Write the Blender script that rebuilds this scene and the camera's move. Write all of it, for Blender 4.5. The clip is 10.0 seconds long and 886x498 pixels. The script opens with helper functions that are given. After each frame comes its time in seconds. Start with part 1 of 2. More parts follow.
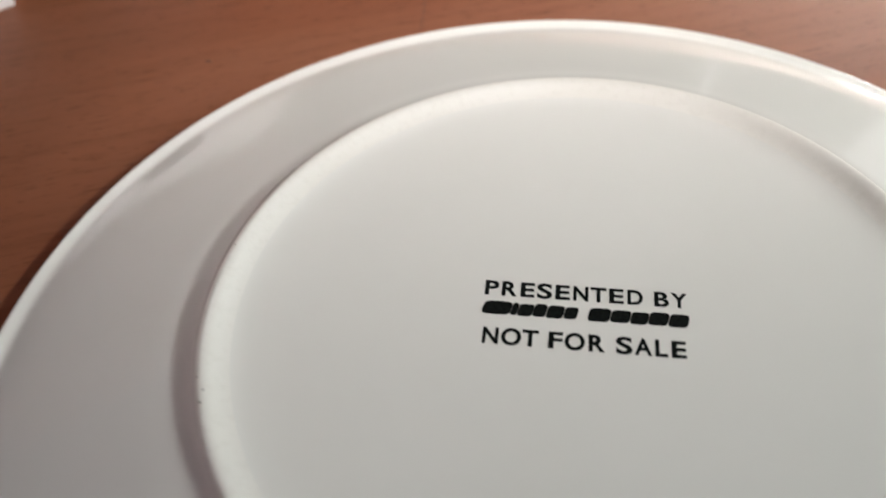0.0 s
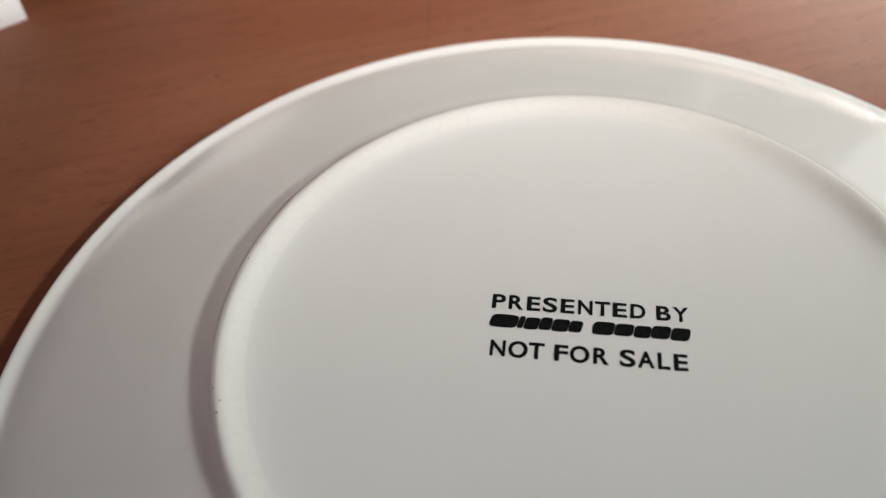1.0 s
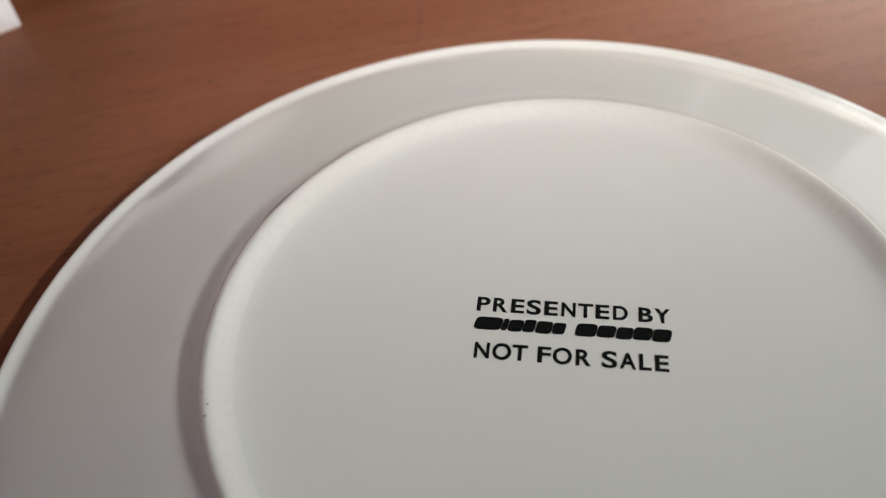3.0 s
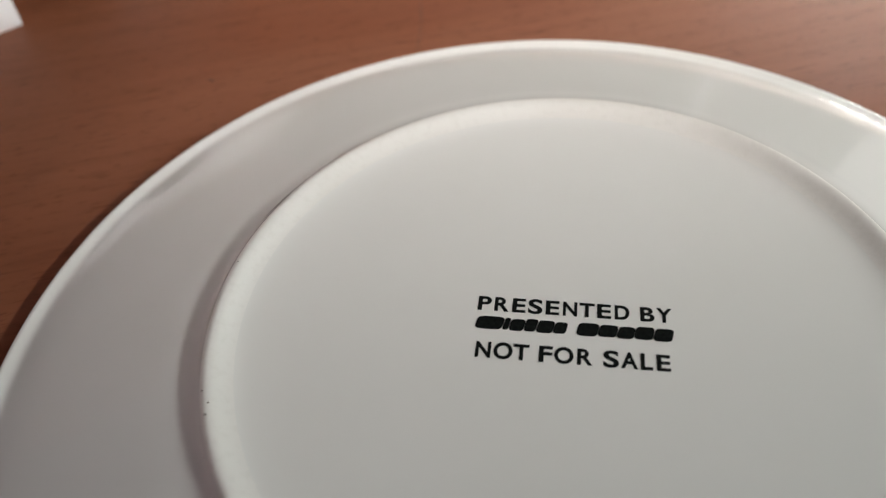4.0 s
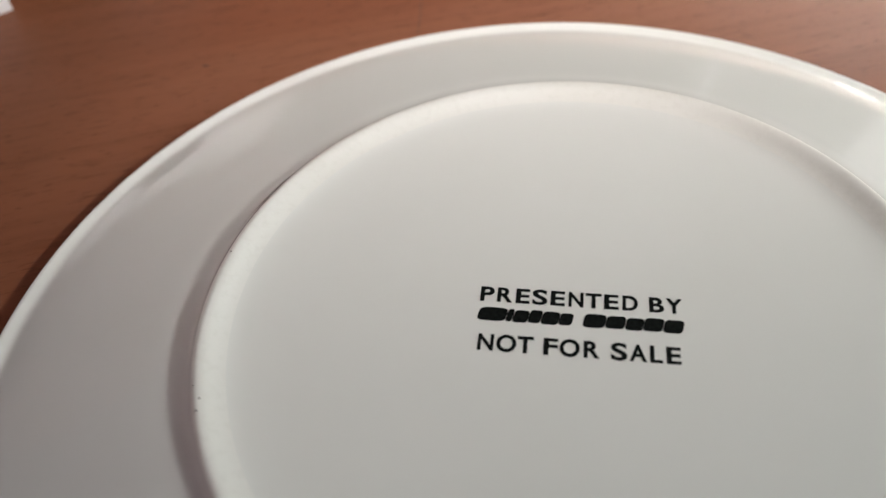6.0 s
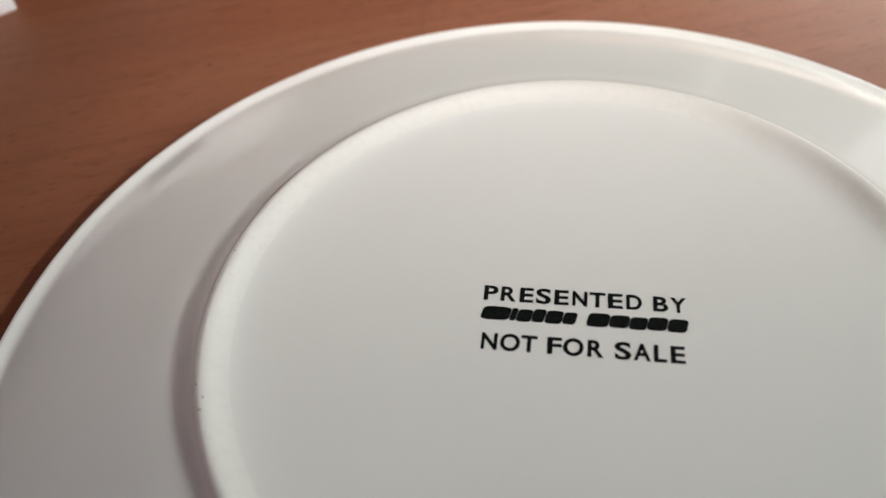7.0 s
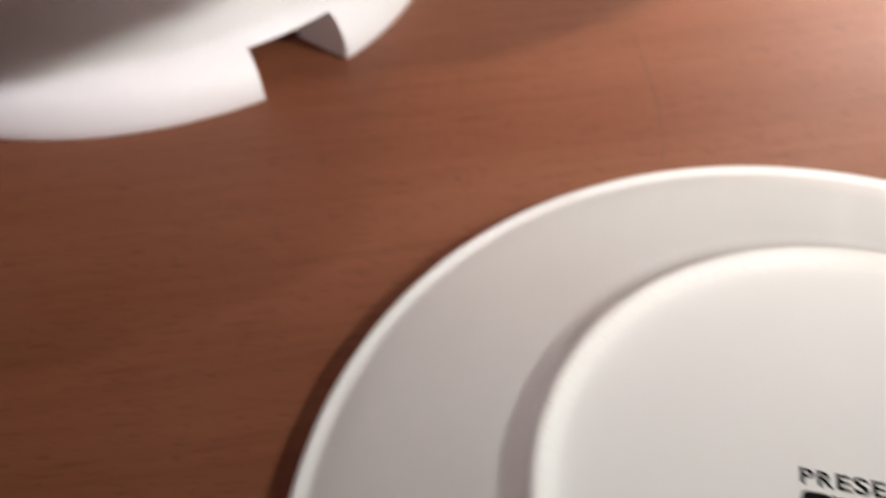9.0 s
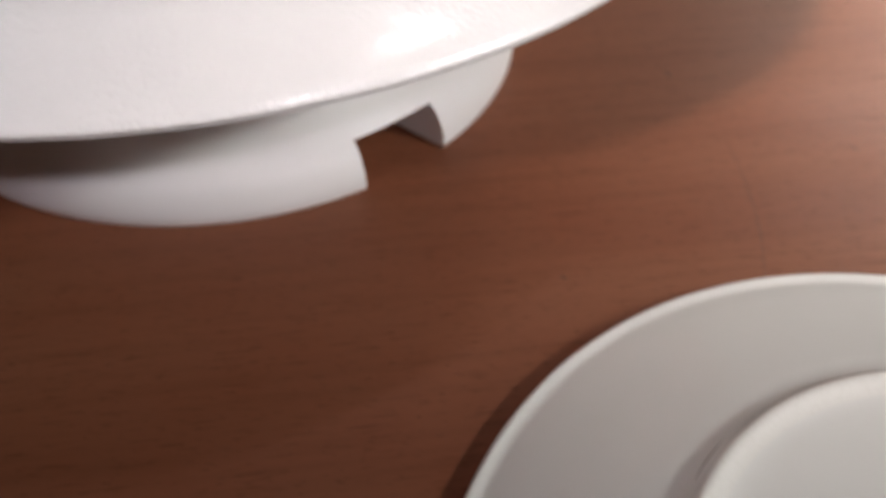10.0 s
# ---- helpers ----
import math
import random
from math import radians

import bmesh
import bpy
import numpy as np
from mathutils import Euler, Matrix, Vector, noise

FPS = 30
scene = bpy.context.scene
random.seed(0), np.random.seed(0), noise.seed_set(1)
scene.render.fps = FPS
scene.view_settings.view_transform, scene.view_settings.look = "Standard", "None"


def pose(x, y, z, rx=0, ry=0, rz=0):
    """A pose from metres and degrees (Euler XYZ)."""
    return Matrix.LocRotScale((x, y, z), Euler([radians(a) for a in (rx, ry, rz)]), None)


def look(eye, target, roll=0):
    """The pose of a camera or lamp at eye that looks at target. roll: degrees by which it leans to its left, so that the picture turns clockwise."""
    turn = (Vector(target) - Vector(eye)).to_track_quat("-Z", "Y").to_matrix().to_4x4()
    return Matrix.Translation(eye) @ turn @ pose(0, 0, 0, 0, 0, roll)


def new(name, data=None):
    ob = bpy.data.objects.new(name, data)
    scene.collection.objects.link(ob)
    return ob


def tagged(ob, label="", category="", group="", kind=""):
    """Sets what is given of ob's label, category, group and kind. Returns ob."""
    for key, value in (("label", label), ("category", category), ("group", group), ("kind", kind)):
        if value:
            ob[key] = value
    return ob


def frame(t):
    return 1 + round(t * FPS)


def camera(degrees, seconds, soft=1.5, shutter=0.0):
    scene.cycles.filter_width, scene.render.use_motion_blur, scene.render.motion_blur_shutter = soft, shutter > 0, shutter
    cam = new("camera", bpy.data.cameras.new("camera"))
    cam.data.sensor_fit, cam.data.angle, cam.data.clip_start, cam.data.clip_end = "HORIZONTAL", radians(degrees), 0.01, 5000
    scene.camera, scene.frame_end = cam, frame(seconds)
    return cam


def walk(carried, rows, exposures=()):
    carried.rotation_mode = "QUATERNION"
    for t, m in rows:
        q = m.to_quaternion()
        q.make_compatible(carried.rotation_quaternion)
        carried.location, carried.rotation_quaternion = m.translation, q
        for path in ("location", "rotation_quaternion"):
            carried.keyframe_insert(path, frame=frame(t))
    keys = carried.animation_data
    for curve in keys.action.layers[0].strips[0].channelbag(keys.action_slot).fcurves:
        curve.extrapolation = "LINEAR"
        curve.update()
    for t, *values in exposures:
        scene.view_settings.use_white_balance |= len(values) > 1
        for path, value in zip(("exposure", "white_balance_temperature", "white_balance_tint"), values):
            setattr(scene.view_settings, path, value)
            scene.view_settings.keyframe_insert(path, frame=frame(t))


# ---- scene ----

# ---- camera ----
cam = camera(54.39, 10.0, soft=1.2, shutter=1.0)
cam.data.dof.use_dof, cam.data.dof.focus_distance, cam.data.dof.aperture_fstop = True, 0.155, 13.0
PATH = [
    (0.0, pose(-0.00570, -0.08728, 0.12679, 42.438, 2.617, 7.437)),
    (0.5, pose(-0.00738, -0.08966, 0.13229, 42.713, 2.453, 7.411)),
    (1.0, pose(-0.00732, -0.08937, 0.13092, 42.883, 2.323, 7.411)),
    (1.5, pose(-0.00691, -0.08952, 0.13162, 42.738, 2.366, 7.358)),
    (2.0, pose(-0.00484, -0.09038, 0.13194, 42.814, 2.392, 7.254)),
    (2.5, pose(-0.00408, -0.08952, 0.13311, 42.658, 2.764, 7.155)),
    (4.0, pose(-0.00424, -0.08976, 0.13257, 42.824, 2.681, 7.339)),
    (4.5, pose(-0.00283, -0.08967, 0.13147, 42.781, 2.858, 7.355)),
    (5.0, pose(-0.00263, -0.08808, 0.12978, 42.571, 2.966, 7.284)),
    (5.5, pose(-0.00447, -0.08623, 0.12853, 42.305, 2.923, 7.306)),
    (7.0, pose(-0.00459, -0.08595, 0.12790, 42.149, 3.105, 7.501)),
    (7.5, pose(-0.00580, -0.08738, 0.12816, 42.223, 3.157, 7.773)),
    (8.0, pose(-0.01027, -0.08714, 0.13085, 42.516, 3.104, 8.732)),
    (8.2, pose(-0.01824, -0.08414, 0.13315, 42.550, 2.901, 9.599)),
    (8.5, pose(-0.03537, -0.08079, 0.13824, 42.993, 2.218, 11.061)),
    (8.7, pose(-0.04396, -0.08026, 0.14343, 43.632, 1.917, 12.341)),
    (9.0, pose(-0.05410, -0.08265, 0.14946, 44.551, 1.339, 13.610)),
    (9.2, pose(-0.06223, -0.08292, 0.15422, 44.968, 1.053, 14.002)),
    (9.5, pose(-0.07199, -0.08408, 0.16110, 45.490, 0.627, 14.495)),
    (10.0, pose(-0.08172, -0.07919, 0.16733, 46.170, 0.766, 14.959)),
]
EXPOSURES = [
    (0.0, 0.22, 6500, 9), (1.0, 0.13, 6500, 9), (2.0, 0.04, 6500, 9), (2.5, 0.02, 6500, 9), (4.0, -0.06, 6500, 9), (4.5, 0.20, 6500, 9), (5.0, 0.05, 6500, 9), (5.5, 0.06, 6500, 9),
    (7.0, 0.16, 6500, 9), (7.5, 0.13, 6500, 9), (8.2, 0.07, 6500, 9), (8.5, 0.12, 6550, 11), (9.0, 0.38, 6650, 13), (9.5, 0.16, 6650, 13), (10.0, -0.30, 6600, 13)]
walk(cam, PATH, EXPOSURES)

# ---- world and lamps: a dim room, unseen spots and fills fitted to brightness, two windows ----
world = bpy.data.worlds.new("world")
scene.world = world
world.use_nodes = True
world.node_tree.nodes["Background"].inputs[0].default_value = (0.6, 0.62, 0.66, 1)
world.node_tree.nodes["Background"].inputs[1].default_value = 0.05


def area_lamp(name, place, aim, size, watts, colour):
    data = bpy.data.lights.new(name, "AREA")
    data.shape, data.size, data.size_y = "RECTANGLE", size[0], size[1]
    data.energy, data.color = watts, colour
    ob = new(name, data)
    ob.matrix_world = look(place, aim)
    return ob


def spot_lamp(name, place, aim, radius, cone, watts, colour):
    data = bpy.data.lights.new(name, "SPOT")
    data.shadow_soft_size, data.spot_size, data.spot_blend = radius, radians(cone), 1.0
    data.energy, data.color = watts, colour
    ob = new(name, data)
    ob.matrix_world = look(place, aim)
    return ob


# narrow soft cones stand in for shade thrown by whoever holds the camera
spot_lamp("lamp_right", (2.28, -0.34, 1.50), (0.04, 0.12, 0.01), 0.12, 18.2, 212, (0.955, 0.985, 0.95))
spot_lamp("lamp_side", (2.5, 0.35, 0.75), (0.0, 0.10, 0.01), 0.12, 14.0, 35, (0.98, 0.97, 0.94))
spot_lamp("lamp_back", (1.0, 2.45, 1.62), (0.15, 0.48, 0.01), 0.3, 10.8, 2250, (1.0, 0.93, 0.86))
spot_lamp("lamp_front", (-0.84, -1.45, 1.25), (0.10, 0.40, 0.01), 0.12, 9.0, 880, (1.0, 0.90, 0.85))
# added fill: lifts and pinks the left side of the plate
spot_lamp("pink_fill", (-0.84, -1.45, 1.55), (-0.075, -0.015, 0.01), 0.12, 5.4, 45, (1.0, 0.74, 0.87))
# added only to put the sparkle on the stand's pebbled top
spot_lamp("sparkle_fill", (0.06, 0.67, 1.39), (-0.192, 0.145, 0.085), 0.1, 4.8, 110, (1.0, 0.97, 0.98))
# added fill on a tight cone, brightens the stand alone
spot_lamp("stand_fill", (0.909, -1.023, 1.424), (-0.34, 0.20, 0.05), 0.13, 6.5, 305, (0.98, 0.92, 1.0))
# added, unseen: brightens the far wall only for its reflection in the glaze
area_lamp("wall_fill", (-0.9, 2.35, 1.55), (-1.0, 3.2, 0.7), (0.9, 0.2), 10.0, (1.0, 0.95, 0.9))


# ---- materials ----
def material(name, colour, rough=0.5):
    m = bpy.data.materials.new(name)
    m.use_nodes = True
    b = m.node_tree.nodes["Principled BSDF"]
    b.inputs["Base Color"].default_value = (*colour, 1)
    b.inputs["Roughness"].default_value = rough
    return m, m.node_tree, b


def node(tree, kind, **values):
    n = tree.nodes.new(kind)
    for key, value in values.items():
        n.inputs[key].default_value = value
    return n


def mapped(tree, scale, turn=0.0):
    c = tree.nodes.new("ShaderNodeTexCoord")
    m = tree.nodes.new("ShaderNodeMapping")
    m.inputs["Scale"].default_value = scale
    m.inputs["Rotation"].default_value = (0, 0, radians(turn))
    tree.links.new(c.outputs["Object"], m.inputs["Vector"])
    return m.outputs["Vector"]


def noise_of(tree, vector, scale, detail=3.0, rough=0.5):
    n = node(tree, "ShaderNodeTexNoise", Scale=scale, Detail=detail, Roughness=rough)
    tree.links.new(vector, n.inputs["Vector"])
    return n.outputs["Fac"]


def ramp(tree, value, stops):
    r = tree.nodes.new("ShaderNodeValToRGB")
    while len(r.color_ramp.elements) < len(stops):
        r.color_ramp.elements.new(0.5)
    for e, (p, c) in zip(r.color_ramp.elements, stops):
        e.position, e.color = p, (*c, 1)
    tree.links.new(value, r.inputs["Fac"])
    return r.outputs["Color"]


def mix(tree, kind, fac, a, b):
    n = tree.nodes.new("ShaderNodeMix")
    n.data_type, n.blend_type = "RGBA", kind
    n.inputs[0].default_value = fac
    for k, v in ((6, a), (7, b)):
        if isinstance(v, tuple):
            n.inputs[k].default_value = (*v, 1)
        else:
            tree.links.new(v, n.inputs[k])
    return n.outputs[2]


def remap(tree, value, lo, hi, a=0.3, b=0.7):
    n = node(tree, "ShaderNodeMapRange")
    for k, v in zip(("From Min", "From Max", "To Min", "To Max"), (a, b, lo, hi)):
        n.inputs[k].default_value = v
    tree.links.new(value, n.inputs["Value"])
    return n.outputs["Result"]


def bump(tree, shader, height, strength, distance):
    n = node(tree, "ShaderNodeBump", Strength=strength, Distance=distance)
    tree.links.new(height, n.inputs["Height"])
    tree.links.new(n.outputs["Normal"], shader.inputs["Normal"])


def wood_laminate():
    m, t, b = material("wood_laminate", (0.33, 0.125, 0.072), 0.4)
    broad = noise_of(t, mapped(t, (1.6, 22, 1)), 1.0, 2)
    streak = noise_of(t, mapped(t, (9, 240, 1), 0.7), 1.0, 4, 0.6)
    pores = noise_of(t, mapped(t, (70, 1100, 1), -0.5), 1.0, 2, 0.6)
    blotch = noise_of(t, mapped(t, (14, 26, 1)), 1.0, 3)
    base = ramp(t, broad, [(0.25, (0.186, 0.063, 0.0315)), (0.5, (0.217, 0.0778, 0.0398)), (0.75, (0.246, 0.094, 0.0502))])
    lines = ramp(t, streak, [(0.3, (0.82, 0.77, 0.72)), (0.5, (1, 1, 1)), (0.7, (1.07, 1.08, 1.09))])
    flecks = ramp(t, pores, [(0.3, (0.62, 0.54, 0.48)), (0.4, (1, 1, 1))])
    ticks = noise_of(t, mapped(t, (230, 1500, 1), 1.2), 1.0, 1, 0.5)
    ticks = ramp(t, ticks, [(0.27, (0.55, 0.46, 0.40)), (0.36, (1, 1, 1))])
    stain = ramp(t, blotch, [(0.3, (0.97, 0.91, 0.87)), (0.7, (1.03, 1.06, 1.07))])
    c = mix(t, "MULTIPLY", 0.6, base, lines)
    c = mix(t, "MULTIPLY", 0.85, c, flecks)
    c = mix(t, "MULTIPLY", 0.8, c, ticks)
    c = mix(t, "MULTIPLY", 1.0, c, stain)
    t.links.new(c, b.inputs["Base Color"])
    t.links.new(remap(t, blotch, 0.46, 0.56), b.inputs["Roughness"])
    b.inputs["Specular IOR Level"].default_value = 0.28
    bump(t, b, pores, 0.12, 0.0002)
    return m


def porcelain():
    m, t, b = material("porcelain", (0.80, 0.80, 0.78), 0.045)
    b.inputs["Specular IOR Level"].default_value = 1.0
    cloud = noise_of(t, mapped(t, (30, 30, 30)), 1.0, 3)
    fine = noise_of(t, mapped(t, (260, 260, 260)), 1.0, 2)
    t.links.new(ramp(t, cloud, [(0.3, (0.825, 0.822, 0.79)), (0.7, (0.85, 0.847, 0.82))]), b.inputs["Base Color"])
    bump(t, b, fine, 0.03, 0.0001)
    return m


def bare_clay():
    m, t, b = material("bare_clay", (0.79, 0.77, 0.72), 0.62)
    grain = noise_of(t, mapped(t, (700, 700, 700)), 1.0, 3)
    patch = noise_of(t, mapped(t, (45, 45, 45)), 1.0, 3)
    c = ramp(t, patch, [(0.32, (0.785, 0.77, 0.73)), (0.6, (0.80, 0.79, 0.757))])
    c = mix(t, "MULTIPLY", 0.25, c, ramp(t, grain, [(0.3, (0.85, 0.84, 0.82)), (0.5, (1, 1, 1))]))
    t.links.new(c, b.inputs["Base Color"])
    bump(t, b, grain, 0.12, 0.0002)
    return m


def pebbled_plastic():
    m, t, b = material("pebbled_plastic", (0.80, 0.79, 0.79), 0.12)
    v = node(t, "ShaderNodeTexVoronoi", Scale=1.0)
    v.feature = "SMOOTH_F1"
    t.links.new(mapped(t, (620, 620, 620)), v.inputs["Vector"])
    n = noise_of(t, mapped(t, (900, 900, 900)), 1.0, 3)
    h = mix(t, "ADD", 0.6, v.outputs["Distance"], n)
    tone = noise_of(t, mapped(t, (60, 60, 60)), 1.0, 3)
    t.links.new(ramp(t, tone, [(0.3, (0.775, 0.765, 0.77)), (0.7, (0.81, 0.80, 0.80))]), b.inputs["Base Color"])
    bump(t, b, h, 0.5, 0.0003)
    return m


def smooth_plastic():
    m, t, b = material("smooth_plastic", (0.84, 0.81, 0.81), 0.42)
    n = noise_of(t, mapped(t, (45, 45, 45)), 1.0, 3)
    t.links.new(ramp(t, n, [(0.3, (0.825, 0.80, 0.80)), (0.7, (0.85, 0.83, 0.825))]), b.inputs["Base Color"])
    bump(t, b, noise_of(t, mapped(t, (800, 800, 800)), 1.0, 2), 0.08, 0.0002)
    return m


def black_ink():
    m, t, b = material("black_ink", (0.006, 0.007, 0.007), 0.6)
    b.inputs["Specular IOR Level"].default_value = 0.08
    n = noise_of(t, mapped(t, (1500, 1500, 1500)), 1.0, 2)
    t.links.new(ramp(t, n, [(0.3, (0.003, 0.004, 0.004)), (0.75, (0.010, 0.012, 0.011))]), b.inputs["Base Color"])
    return m


def plaster(name, colour):
    m, t, b = material(name, colour, 0.85)
    n = noise_of(t, mapped(t, (4, 4, 4)), 1.0, 4)
    dim = tuple(0.93 * c for c in colour)
    t.links.new(ramp(t, n, [(0.3, dim), (0.7, colour)]), b.inputs["Base Color"])
    bump(t, b, noise_of(t, mapped(t, (90, 90, 90)), 1.0, 3), 0.2, 0.002)
    return m


WOOD, GLAZE, CLAY, PEBBLE, PLASTIC, INK = wood_laminate(), porcelain(), bare_clay(), pebbled_plastic(), smooth_plastic(), black_ink()
DARK_MARK = material("dark_mark", (0.06, 0.022, 0.014), 0.5)[0]
FAINT_MARK = material("faint_mark", (0.075, 0.028, 0.016), 0.5)[0]
GREY_MARK = material("grey_mark", (0.22, 0.19, 0.165), 0.5)[0]
WALL_PAINT, CEILING_PAINT = plaster("wall_paint", (0.55, 0.53, 0.50)), plaster("ceiling_paint", (0.5, 0.5, 0.49))
DAYLIT_BLIND, _, blind_shader = material("daylit_blind", (0.8, 0.8, 0.8), 0.9)
blind_shader.inputs["Emission Color"].default_value = (1.0, 0.97, 0.94, 1)
blind_shader.inputs["Emission Strength"].default_value = 0.55
FLOOR_VINYL = plaster("floor_vinyl", (0.22, 0.19, 0.16))


# ---- mesh helpers ----
def mesh_of(name, bm, mat, smooth=True):
    bmesh.ops.recalc_face_normals(bm, faces=bm.faces)
    me = bpy.data.meshes.new(name)
    bm.to_mesh(me)
    bm.free()
    me.materials.append(mat)
    if smooth:
        me.shade_smooth()
    return me


def part(name, bm, mat, parent, label="", smooth=True):
    ob = new(name, mesh_of(name, bm, mat, smooth))
    ob.parent = parent
    if label:
        tagged(ob, label)
    return ob


def box(bm, lo, hi, bevel=0.0):
    made = bmesh.ops.create_cube(bm, size=1)["verts"]
    for v in made:
        v.co = Vector([lo[i] + (v.co[i] + 0.5) * (hi[i] - lo[i]) for i in range(3)])
    if bevel:
        edges = list({e for v in made for e in v.link_edges})
        bmesh.ops.bevel(bm, geom=edges, offset=bevel, segments=3, affect="EDGES", profile=0.5)
    return bm


def rounded(points, steps=3):
    """A smooth line through a profile's corners (Catmull-Rom)."""
    p = [Vector((*q, 0, 0)[:3]) for q in points]
    out = []
    for i in range(len(p) - 1):
        a, b, c, d = p[max(i - 1, 0)], p[i], p[i + 1], p[min(i + 2, len(p) - 1)]
        for k in range(steps):
            u = k / steps
            out.append(0.5 * ((2 * b) + (c - a) * u + (2 * a - 5 * b + 4 * c - d) * u * u + (3 * b - a - 3 * c + d) * u ** 3))
    return out + [p[-1]]


def lathe(points, around=192, wobble=0.0):
    """A turned mesh from (radius, height) pairs; a radius of zero closes it in a point."""
    bm = bmesh.new()
    rings = []
    for r, z in points:
        if r < 1e-6:
            rings.append([bm.verts.new((0, 0, z))])
            continue
        ring = []
        for i in range(around):
            a = 2 * math.pi * i / around
            rr = r * (1 + wobble * math.sin(2 * a + 0.6))
            ring.append(bm.verts.new((rr * math.cos(a), rr * math.sin(a), z)))
        rings.append(ring)
    for a, b in zip(rings, rings[1:]):
        for i in range(around):
            j = (i + 1) % around
            if len(a) == 1:
                bm.faces.new((a[0], b[i], b[j]))
            elif len(b) == 1:
                bm.faces.new((a[i], a[j], b[0]))
            else:
                bm.faces.new((a[i], a[j], b[j], b[i]))
    return bm


def sheet_structure(name, lo, hi, mat, label, category):
    ob = new(name, mesh_of(name, box(bmesh.new(), lo, hi), mat, False))
    return tagged(ob, label, category, kind="structure")


# ---- the room round the table ----
X0, X1, Y0, Y1, Z0, Z1 = -2.4, 2.8, -2.0, 3.2, -0.72, 1.7
sheet_structure("floor", (X0, Y0, Z0 - 0.1), (X1, Y1, Z0), FLOOR_VINYL, "plain dark vinyl floor under the table", "floor")
sheet_structure("ceiling", (X0, Y0, Z1), (X1, Y1, Z1 + 0.1), CEILING_PAINT, "plain white ceiling", "ceiling")
for name, lo, hi in (
    ("wall_south", (X0 - 0.1, Y0 - 0.1, Z0), (X1 + 0.1, Y0, Z1)),
    ("wall_west", (X0 - 0.1, Y0, Z0), (X0, Y1, Z1)),
    ("wall_east", (X1, Y0, Z0), (X1 + 0.1, Y1, Z1)),
):
    sheet_structure(name, lo, hi, WALL_PAINT, "plain painted room wall", "wall")

# the far wall, unseen; narrow and wide window assumed from patches the glaze mirrors
OPENINGS = ((0.73, 0.79, -0.10, 1.20), (1.68, 2.60, 0.06, 1.30))


def wall_with_windows():
    bm = bmesh.new()
    x = X0 - 0.1
    for x0, x1, z0, z1 in OPENINGS:
        for lo, hi in (((x, Z0), (x0, Z1)), ((x0, Z0), (x1, z0)), ((x0, z1), (x1, Z1))):
            box(bm, (lo[0], Y1, lo[1]), (hi[0], Y1 + 0.1, hi[1]))
        x = x1
    box(bm, (x, Y1, Z0), (X1 + 0.1, Y1 + 0.1, Z1))
    wall = new("wall_north", mesh_of("wall_north", bm, WALL_PAINT, False))
    tagged(wall, "plain painted room wall with two windows", "wall", kind="structure")


def window(name, x0, x1, z0, z1):
    win = tagged(new(name), "window with a thin white frame and bright blind", "window", kind="structure")
    w = min(0.03, (x1 - x0) * 0.12)
    for a, b, c, d in ((x0, x0 + w, z0, z1), (x1 - w, x1, z0, z1), (x0 + w, x1 - w, z0, z0 + w), (x0 + w, x1 - w, z1 - w, z1)):
        part("window_frame", box(bmesh.new(), (a, Y1 + 0.02, c), (b, Y1 + 0.08, d)), PLASTIC, win, smooth=False)
    part("blind", box(bmesh.new(), (x0 + w, Y1 + 0.05, z0 + w), (x1 - w, Y1 + 0.055, z1 - w)), DAYLIT_BLIND, win, "bright blind with daylight behind", False)


wall_with_windows()
for i, opening in enumerate(OPENINGS):
    window("window_%d" % (i + 1), *opening)


# ---- table ----
GRAIN = 22.0


def build_table():
    table = tagged(new("table"), "reddish-brown wood-grain laminate table with fine scratches", "table")
    table.matrix_world = pose(-0.08, 0.1, 0, 0, 0, GRAIN)
    part("tabletop", box(bmesh.new(), (-0.75, -0.42, -0.028), (0.75, 0.42, 0), 0.003), WOOD, table)
    for x in (-0.68, 0.68):
        for y in (-0.35, 0.35):
            part("leg", box(bmesh.new(), (x - 0.025, y - 0.025, Z0), (x + 0.025, y + 0.025, -0.028), 0.003), WOOD, table)
    return table


def mark(parent, name, points, width, mat, lift=0.00012):
    """A thin, tapered line lying on the table, through world points."""
    inv = parent.matrix_world.inverted()
    line = [inv @ Vector((*p, 0)) for p in points]
    line = [Vector((q.x, q.y, 0)) for q in rounded([(v.x, v.y, 0) for v in line], 4)]
    bm = bmesh.new()
    rows = []
    for i, p in enumerate(line):
        d = (line[min(i + 1, len(line) - 1)] - line[max(i - 1, 0)]).normalized()
        w = width * (0.25 + 0.75 * math.sin(math.pi * (i + 0.5) / len(line))) * random.uniform(0.75, 1.2)
        side = Vector((-d.y, d.x, 0)) * w / 2
        rows.append([bm.verts.new(p + s * side + Vector((0, 0, z))) for s, z in ((-1, 0), (0, lift), (1, 0))])
    for a, b in zip(rows, rows[1:]):
        for k in (0, 1):
            bm.faces.new((a[k], a[k + 1], b[k + 1], b[k]))
    return part(name, bm, mat, parent)


TABLE = build_table()
mark(TABLE, "scratch", [(-0.0560, 0.1660), (-0.0528, 0.1560), (-0.0502, 0.1479), (-0.0466, 0.1348), (-0.0441, 0.1224), (-0.0429, 0.1129), (-0.0421, 0.1021), (-0.0417, 0.0950)], 0.00024, FAINT_MARK)
mark(TABLE, "scratch", [(-0.0768, 0.1958), (-0.0749, 0.1943), (-0.0738, 0.1924)], 0.0007, DARK_MARK)
mark(TABLE, "scratch", [(-0.0162, 0.1662), (-0.0147, 0.1654), (-0.0138, 0.1638)], 0.0005, DARK_MARK)
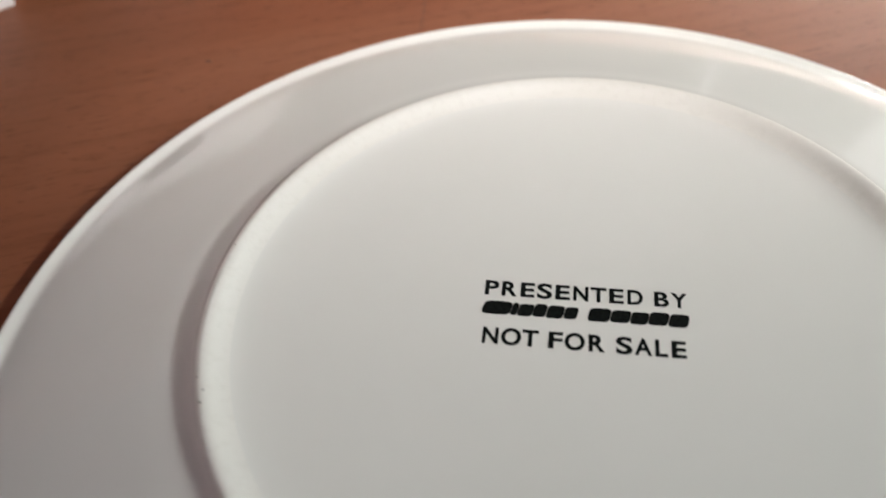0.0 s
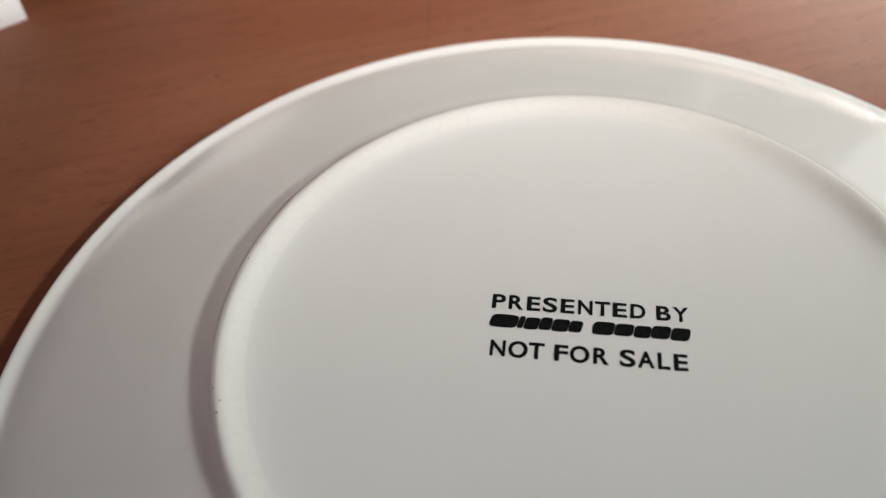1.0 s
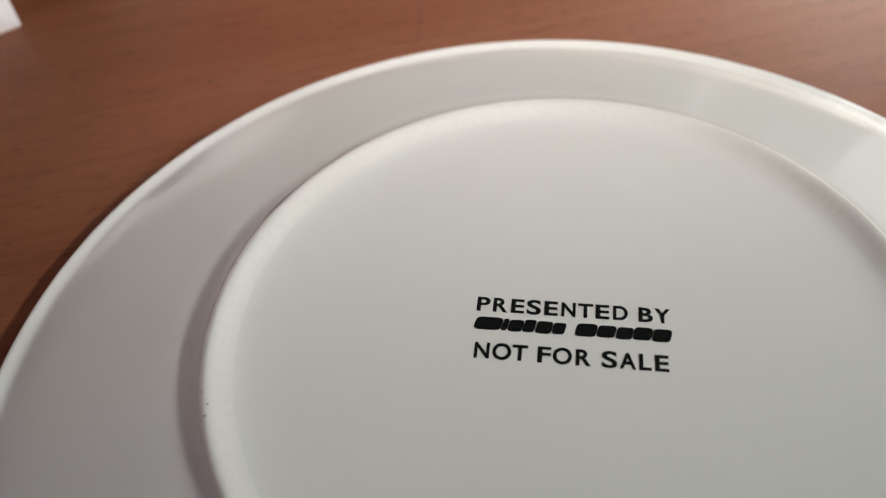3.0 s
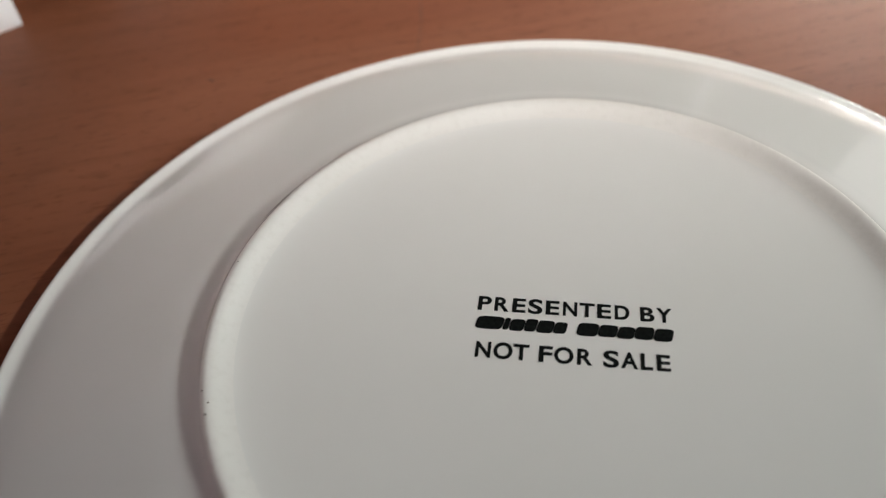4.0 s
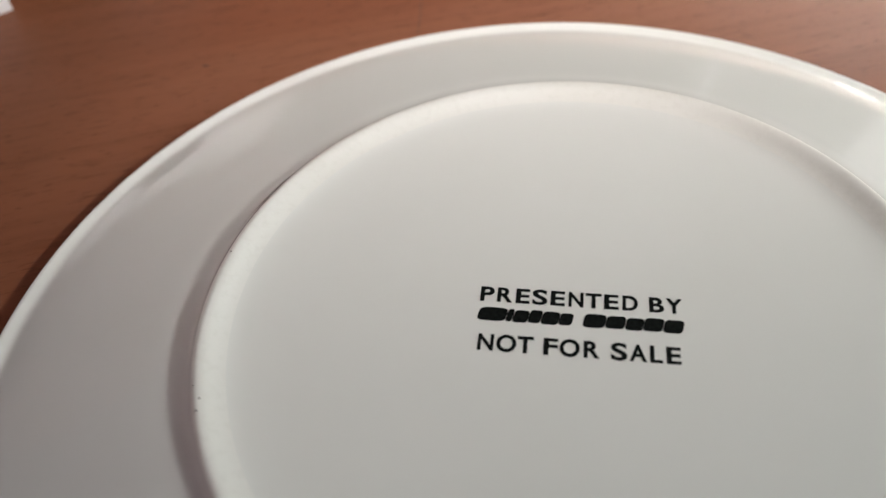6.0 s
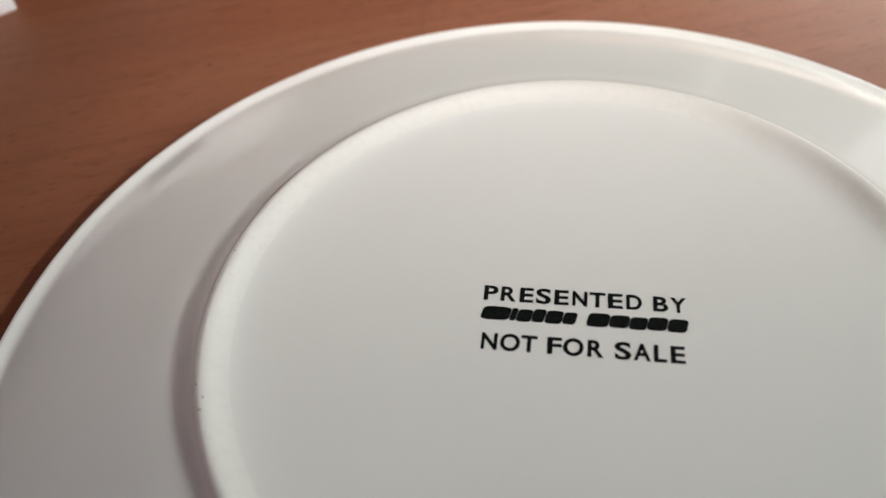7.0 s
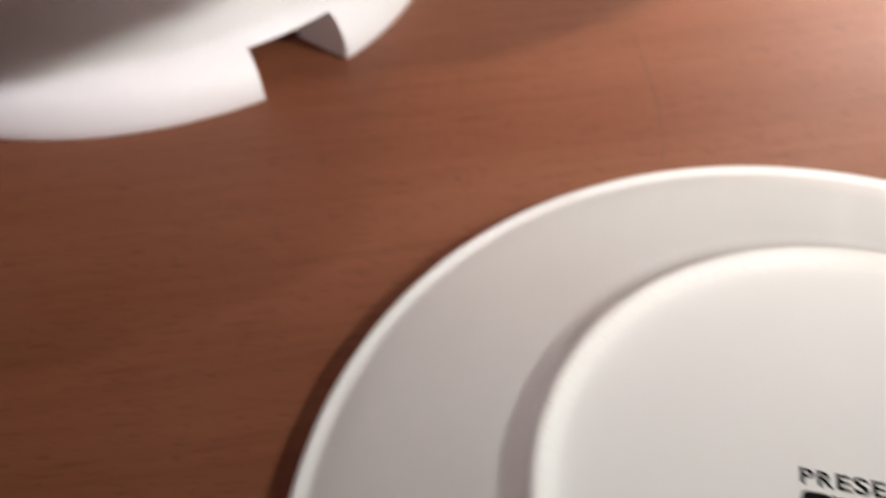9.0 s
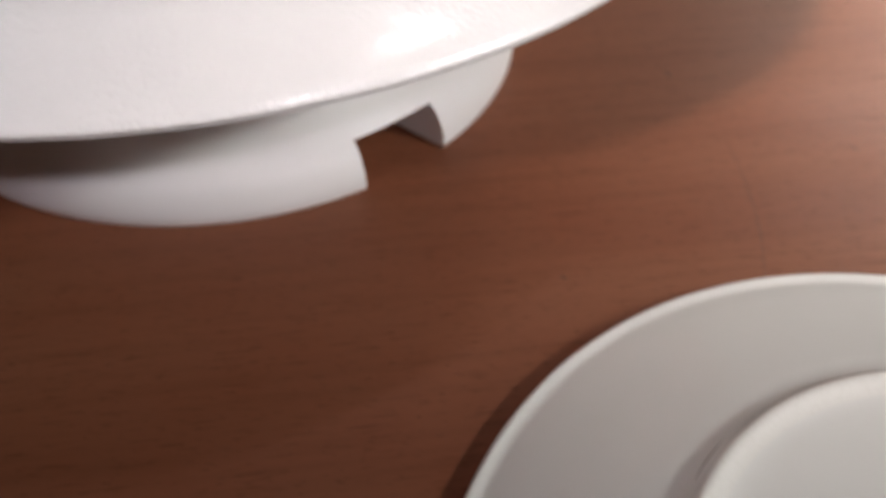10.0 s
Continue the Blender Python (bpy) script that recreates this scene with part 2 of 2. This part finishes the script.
mark(TABLE, "scratch", [(0.0074, 0.1836), (0.0090, 0.1822), (0.0102, 0.1806)], 0.0006, DARK_MARK)
mark(TABLE, "scratch", [(-0.0952, 0.0858), (-0.0943, 0.0860), (-0.0935, 0.0857)], 0.0007, DARK_MARK)
mark(TABLE, "scratch", [(-0.0118, 0.2648), (-0.0104, 0.2640), (-0.0096, 0.2626)], 0.0005, DARK_MARK)


# ---- the plate, lying face down ----
def build_plate():
    plate = tagged(new("plate"), "white glazed porcelain plate lying face down, printed in black", "plate")
    outside = rounded([
        (0.0, 0.0160), (0.020, 0.0160), (0.040, 0.01602), (0.0490, 0.01606), (0.0525, 0.01614), (0.0545, 0.01630), (0.0560, 0.01660), (0.0572, 0.01708), (0.0582, 0.01764),
        (0.0590, 0.01808), (0.0597, 0.01832), (0.0602, 0.01836), (0.0607, 0.01820), (0.0612, 0.01778), (0.0616, 0.01725), (0.0621, 0.01668), (0.0628, 0.01610), (0.0638, 0.01555), (0.0652, 0.01497),
        (0.0670, 0.0144), (0.0692, 0.0138), (0.0750, 0.0120), (0.0850, 0.0089), (0.0920, 0.0067), (0.0950, 0.00573), (0.0968, 0.0051),
        (0.0982, 0.00457), (0.0994, 0.0041), (0.1004, 0.00372), (0.1012, 0.0035), (0.1020, 0.00347), (0.1030, 0.00368), (0.1037, 0.00385), (0.1044, 0.0037), (0.1049, 0.0030), (0.1050, 0.0021), (0.1046, 0.0011), (0.1037, 0.0003),
        (0.1024, 0.0), (0.1005, 0.0002), (0.0960, 0.0014), (0.0880, 0.0038), (0.0700, 0.0092), (0.0600, 0.0106), (0.0300, 0.0110), (0.0, 0.0110)], 3)
    outside = [(max(v[0], 0.0), v[1]) for v in outside]
    part("body", lathe(outside, 384), GLAZE, plate)
    ring = [(r, z + 0.00001) for r, z in outside if 0.0560 < r < 0.0611 and z > 0.0164]
    part("foot_ring", lathe(ring, 384), CLAY, plate, "unglazed cream foot ring")
    return plate


PLATE = build_plate()
PRINT_Z = 0.01607


def printed_letter(letter, x0, x1, y0, y1, weight):
    """A capital in the built-in font, fitted to its printed box."""
    cu = bpy.data.curves.new("letter", "FONT")
    cu.body, cu.size, cu.offset, cu.extrude, cu.resolution_u = letter, 1.0, weight, 0.0, 6
    tmp = new("letter", cu)
    me = bpy.data.meshes.new_from_object(tmp.evaluated_get(bpy.context.evaluated_depsgraph_get()))
    bpy.data.objects.remove(tmp)
    xs, ys = [v.co.x for v in me.vertices], [v.co.y for v in me.vertices]
    ax, bx, ay, by = min(xs), max(xs), min(ys), max(ys)
    for v in me.vertices:
        v.co = Vector((x0 + (v.co.x - ax) / (bx - ax) * (x1 - x0), y0 + (v.co.y - ay) / (by - ay) * (y1 - y0), PRINT_Z))
    me.materials.append(INK)
    ob = new("printed_letter", me)
    ob.parent = PLATE
    return tagged(ob, "black printed capital letter")


UPPER_LINE = (
    ("P", -0.01567, -0.01337), ("R", -0.01284, -0.01030), ("E", -0.00972, -0.00745), ("S", -0.00704, -0.00456), ("E", -0.00401, -0.00167), ("N", -0.00108, 0.00135),
    ("T", 0.00171, 0.00429), ("E", 0.00473, 0.00708), ("D", 0.00767, 0.01015), ("B", 0.01196, 0.01432), ("Y", 0.01463, 0.01724))
LOWER_LINE = (
    ("N", -0.01517, -0.01263), ("O", -0.01218, -0.00901), ("T", -0.00888, -0.00628), ("F", -0.00470, -0.00247), ("O", -0.00218, 0.00097), ("R", 0.00157, 0.00408),
    ("S", 0.00580, 0.00832), ("A", 0.00864, 0.01133), ("L", 0.01181, 0.01375), ("E", 0.01434, 0.01656))
for line, bottom, cap in ((UPPER_LINE, 0.00309, 0.00622), (LOWER_LINE, -0.00684, -0.00357)):
    for letter, x0, x1 in line:
        over = 0.00009 if letter in "OS" else 0.0
        printed_letter(letter, x0, x1, bottom - over, cap + over, 0.028)


def ink_bar(x, y0, y1, width, slant):
    """A plain rounded bar of ink, leaning to the right."""
    bm = bmesh.new()
    cy, hy, hx = (y0 + y1) / 2, (y1 - y0) / 2, width / 2
    ring = []
    for i in range(28):
        a = 2 * math.pi * i / 28
        c, s = math.cos(a), math.sin(a)
        px, py = hx * math.copysign(abs(c) ** 0.45, c), hy * math.copysign(abs(s) ** 0.45, s)
        ring.append(bm.verts.new((x + px + slant * py, cy + py, PRINT_Z)))
    bm.faces.new(ring)
    return bm


def ink_mark(shapes, low, high):
    """A bold trade mark as plain rounded shapes, side by side."""
    for x0, x1, drop, rise in shapes:
        bm = ink_bar((x0 + x1) / 2, low + drop, high + rise, x1 - x0, 0.2)
        part("printed_shape", bm, INK, PLATE, "bold black rounded shape of a trade mark", False)


for x, widths in ((-0.0157, (4.5, 1.0, 2.4, 2.0, 2.7, 2.1)), (0.0014, (3.4, 3.0, 2.7, 3.0, 3.0))):
    blocks = []
    for i, w in enumerate(widths):
        blocks.append((x + 0.00005, x + w * 0.00105, 0.0001 * (i % 2), -0.00012 * (i % 3)))
        x += w * 0.00105
    ink_mark(blocks, -0.0009, 0.0019)


def arc_line(name, r, z, a0, a1, width, mat, label):
    bm = bmesh.new()
    rows = []
    for i in range(17):
        u = i / 16
        a = radians(a0 + (a1 - a0) * u)
        w = width * (0.15 + 0.85 * math.sin(math.pi * u)) / 2
        rows.append([bm.verts.new(((r + dr) * math.cos(a), (r + dr) * math.sin(a), z - 0.65 * dr)) for dr in (-w, w)])
    for a, b in zip(rows, rows[1:]):
        bm.faces.new((a[0], a[1], b[1], b[0]))
    return part(name, bm, mat, PLATE, label)


arc_line("grey_mark", 0.0629, 0.01610, 149.0, 160.5, 0.00030, GREY_MARK, "thin dark line beside the foot")
for a, r, s in ((-157.2, 0.0603, 0.00022), (-159.2, 0.0597, 0.00016), (-161.6, 0.0606, 0.00014), (172.0, 0.0603, 0.00014)):
    bm = bmesh.new()
    bmesh.ops.create_icosphere(bm, subdivisions=1, radius=s)
    for v in bm.verts:
        v.co = Vector((v.co.x * 1.4, v.co.y, v.co.z * 0.4)) + Vector((r * math.cos(radians(a)), r * math.sin(radians(a)), 0.0184))
    part("speck", bm, GREY_MARK, PLATE)


# ---- the round stand behind the plate ----
def build_stand():
    stand = tagged(new("round_stand"), "white plastic round stand with pebbled top and notched base", "stand")
    stand.matrix_world = pose(-0.23558, 0.17962, 0)
    # base: a thick ring with one notch cut through its lower edge
    notch = (-42.6, -25.8, 0.0149)
    levels = [0.0, 0.0012, 0.004, 0.007, 0.010, 0.0128, notch[2], 0.019, 0.024, 0.031, 0.039, 0.048, 0.058, 0.066]
    outer = [0.1050, 0.1056, 0.1055, 0.1050, 0.1040, 0.1022, 0.0996, 0.0958, 0.0912, 0.0855, 0.0810, 0.0800, 0.0840, 0.0910]
    angles = sorted({-180 + 2.5 * i for i in range(144)} | {notch[0], notch[1]})
    n = len(angles)
    bm = bmesh.new()
    far = [[bm.verts.new((r * math.cos(radians(a)), r * math.sin(radians(a)), z)) for a in angles] for r, z in zip(outer, levels)]
    near = [[bm.verts.new(((r - 0.022) * math.cos(radians(a)), (r - 0.022) * math.sin(radians(a)), z)) for a in angles] for r, z in zip(outer, levels)]

    def solid(i, j):
        if j < 0 or j >= len(levels) - 1:
            return False
        return not (notch[0] <= angles[i % n] < notch[1] and levels[j] < notch[2] - 1e-6)

    for j in range(len(levels) - 1):
        for i in range(n):
            if not solid(i, j):
                continue
            k = (i + 1) % n
            bm.faces.new((far[j][i], far[j][k], far[j + 1][k], far[j + 1][i]))
            bm.faces.new((near[j][i], near[j + 1][i], near[j + 1][k], near[j][k]))
            if not solid(i, j - 1):
                bm.faces.new((far[j][i], near[j][i], near[j][k], far[j][k]))
            if not solid(i, j + 1):
                bm.faces.new((far[j + 1][i], far[j + 1][k], near[j + 1][k], near[j + 1][i]))
            if not solid(i + 1, j):
                bm.faces.new((far[j][k], near[j][k], near[j + 1][k], far[j + 1][k]))
            if not solid(i - 1, j):
                bm.faces.new((far[j][i], far[j + 1][i], near[j + 1][i], near[j][i]))
    base = part("base", bm, PLASTIC, stand, "smooth white base ring with a notch")
    base.data.set_sharp_from_angle(angle=radians(35))
    top = rounded([
        (0.0, 0.0877), (0.055, 0.0880), (0.11, 0.0878), (0.134, 0.0869), (0.144, 0.0851), (0.154, 0.0816), (0.1595, 0.0793), (0.1622, 0.0777), (0.1635, 0.0763),
        (0.1639, 0.0752), (0.1630, 0.0740), (0.1606, 0.0734), (0.140, 0.0720), (0.118, 0.0695), (0.098, 0.0660), (0.0, 0.0655)], 4)
    part("top", lathe([(max(v[0], 0.0), v[1]) for v in top], 224), PEBBLE, stand, "pebbled glossy white top")
    bm = bmesh.new()
    bmesh.ops.create_icosphere(bm, subdivisions=1, radius=0.0004)
    for v in bm.verts:
        v.co = Vector((v.co.x * 0.4, v.co.y, v.co.z * 1.3)) + Vector((0.0995, -0.0256, 0.0112))
    part("speck", bm, GREY_MARK, stand, "tiny dark speck of dirt")
    return stand


build_stand()
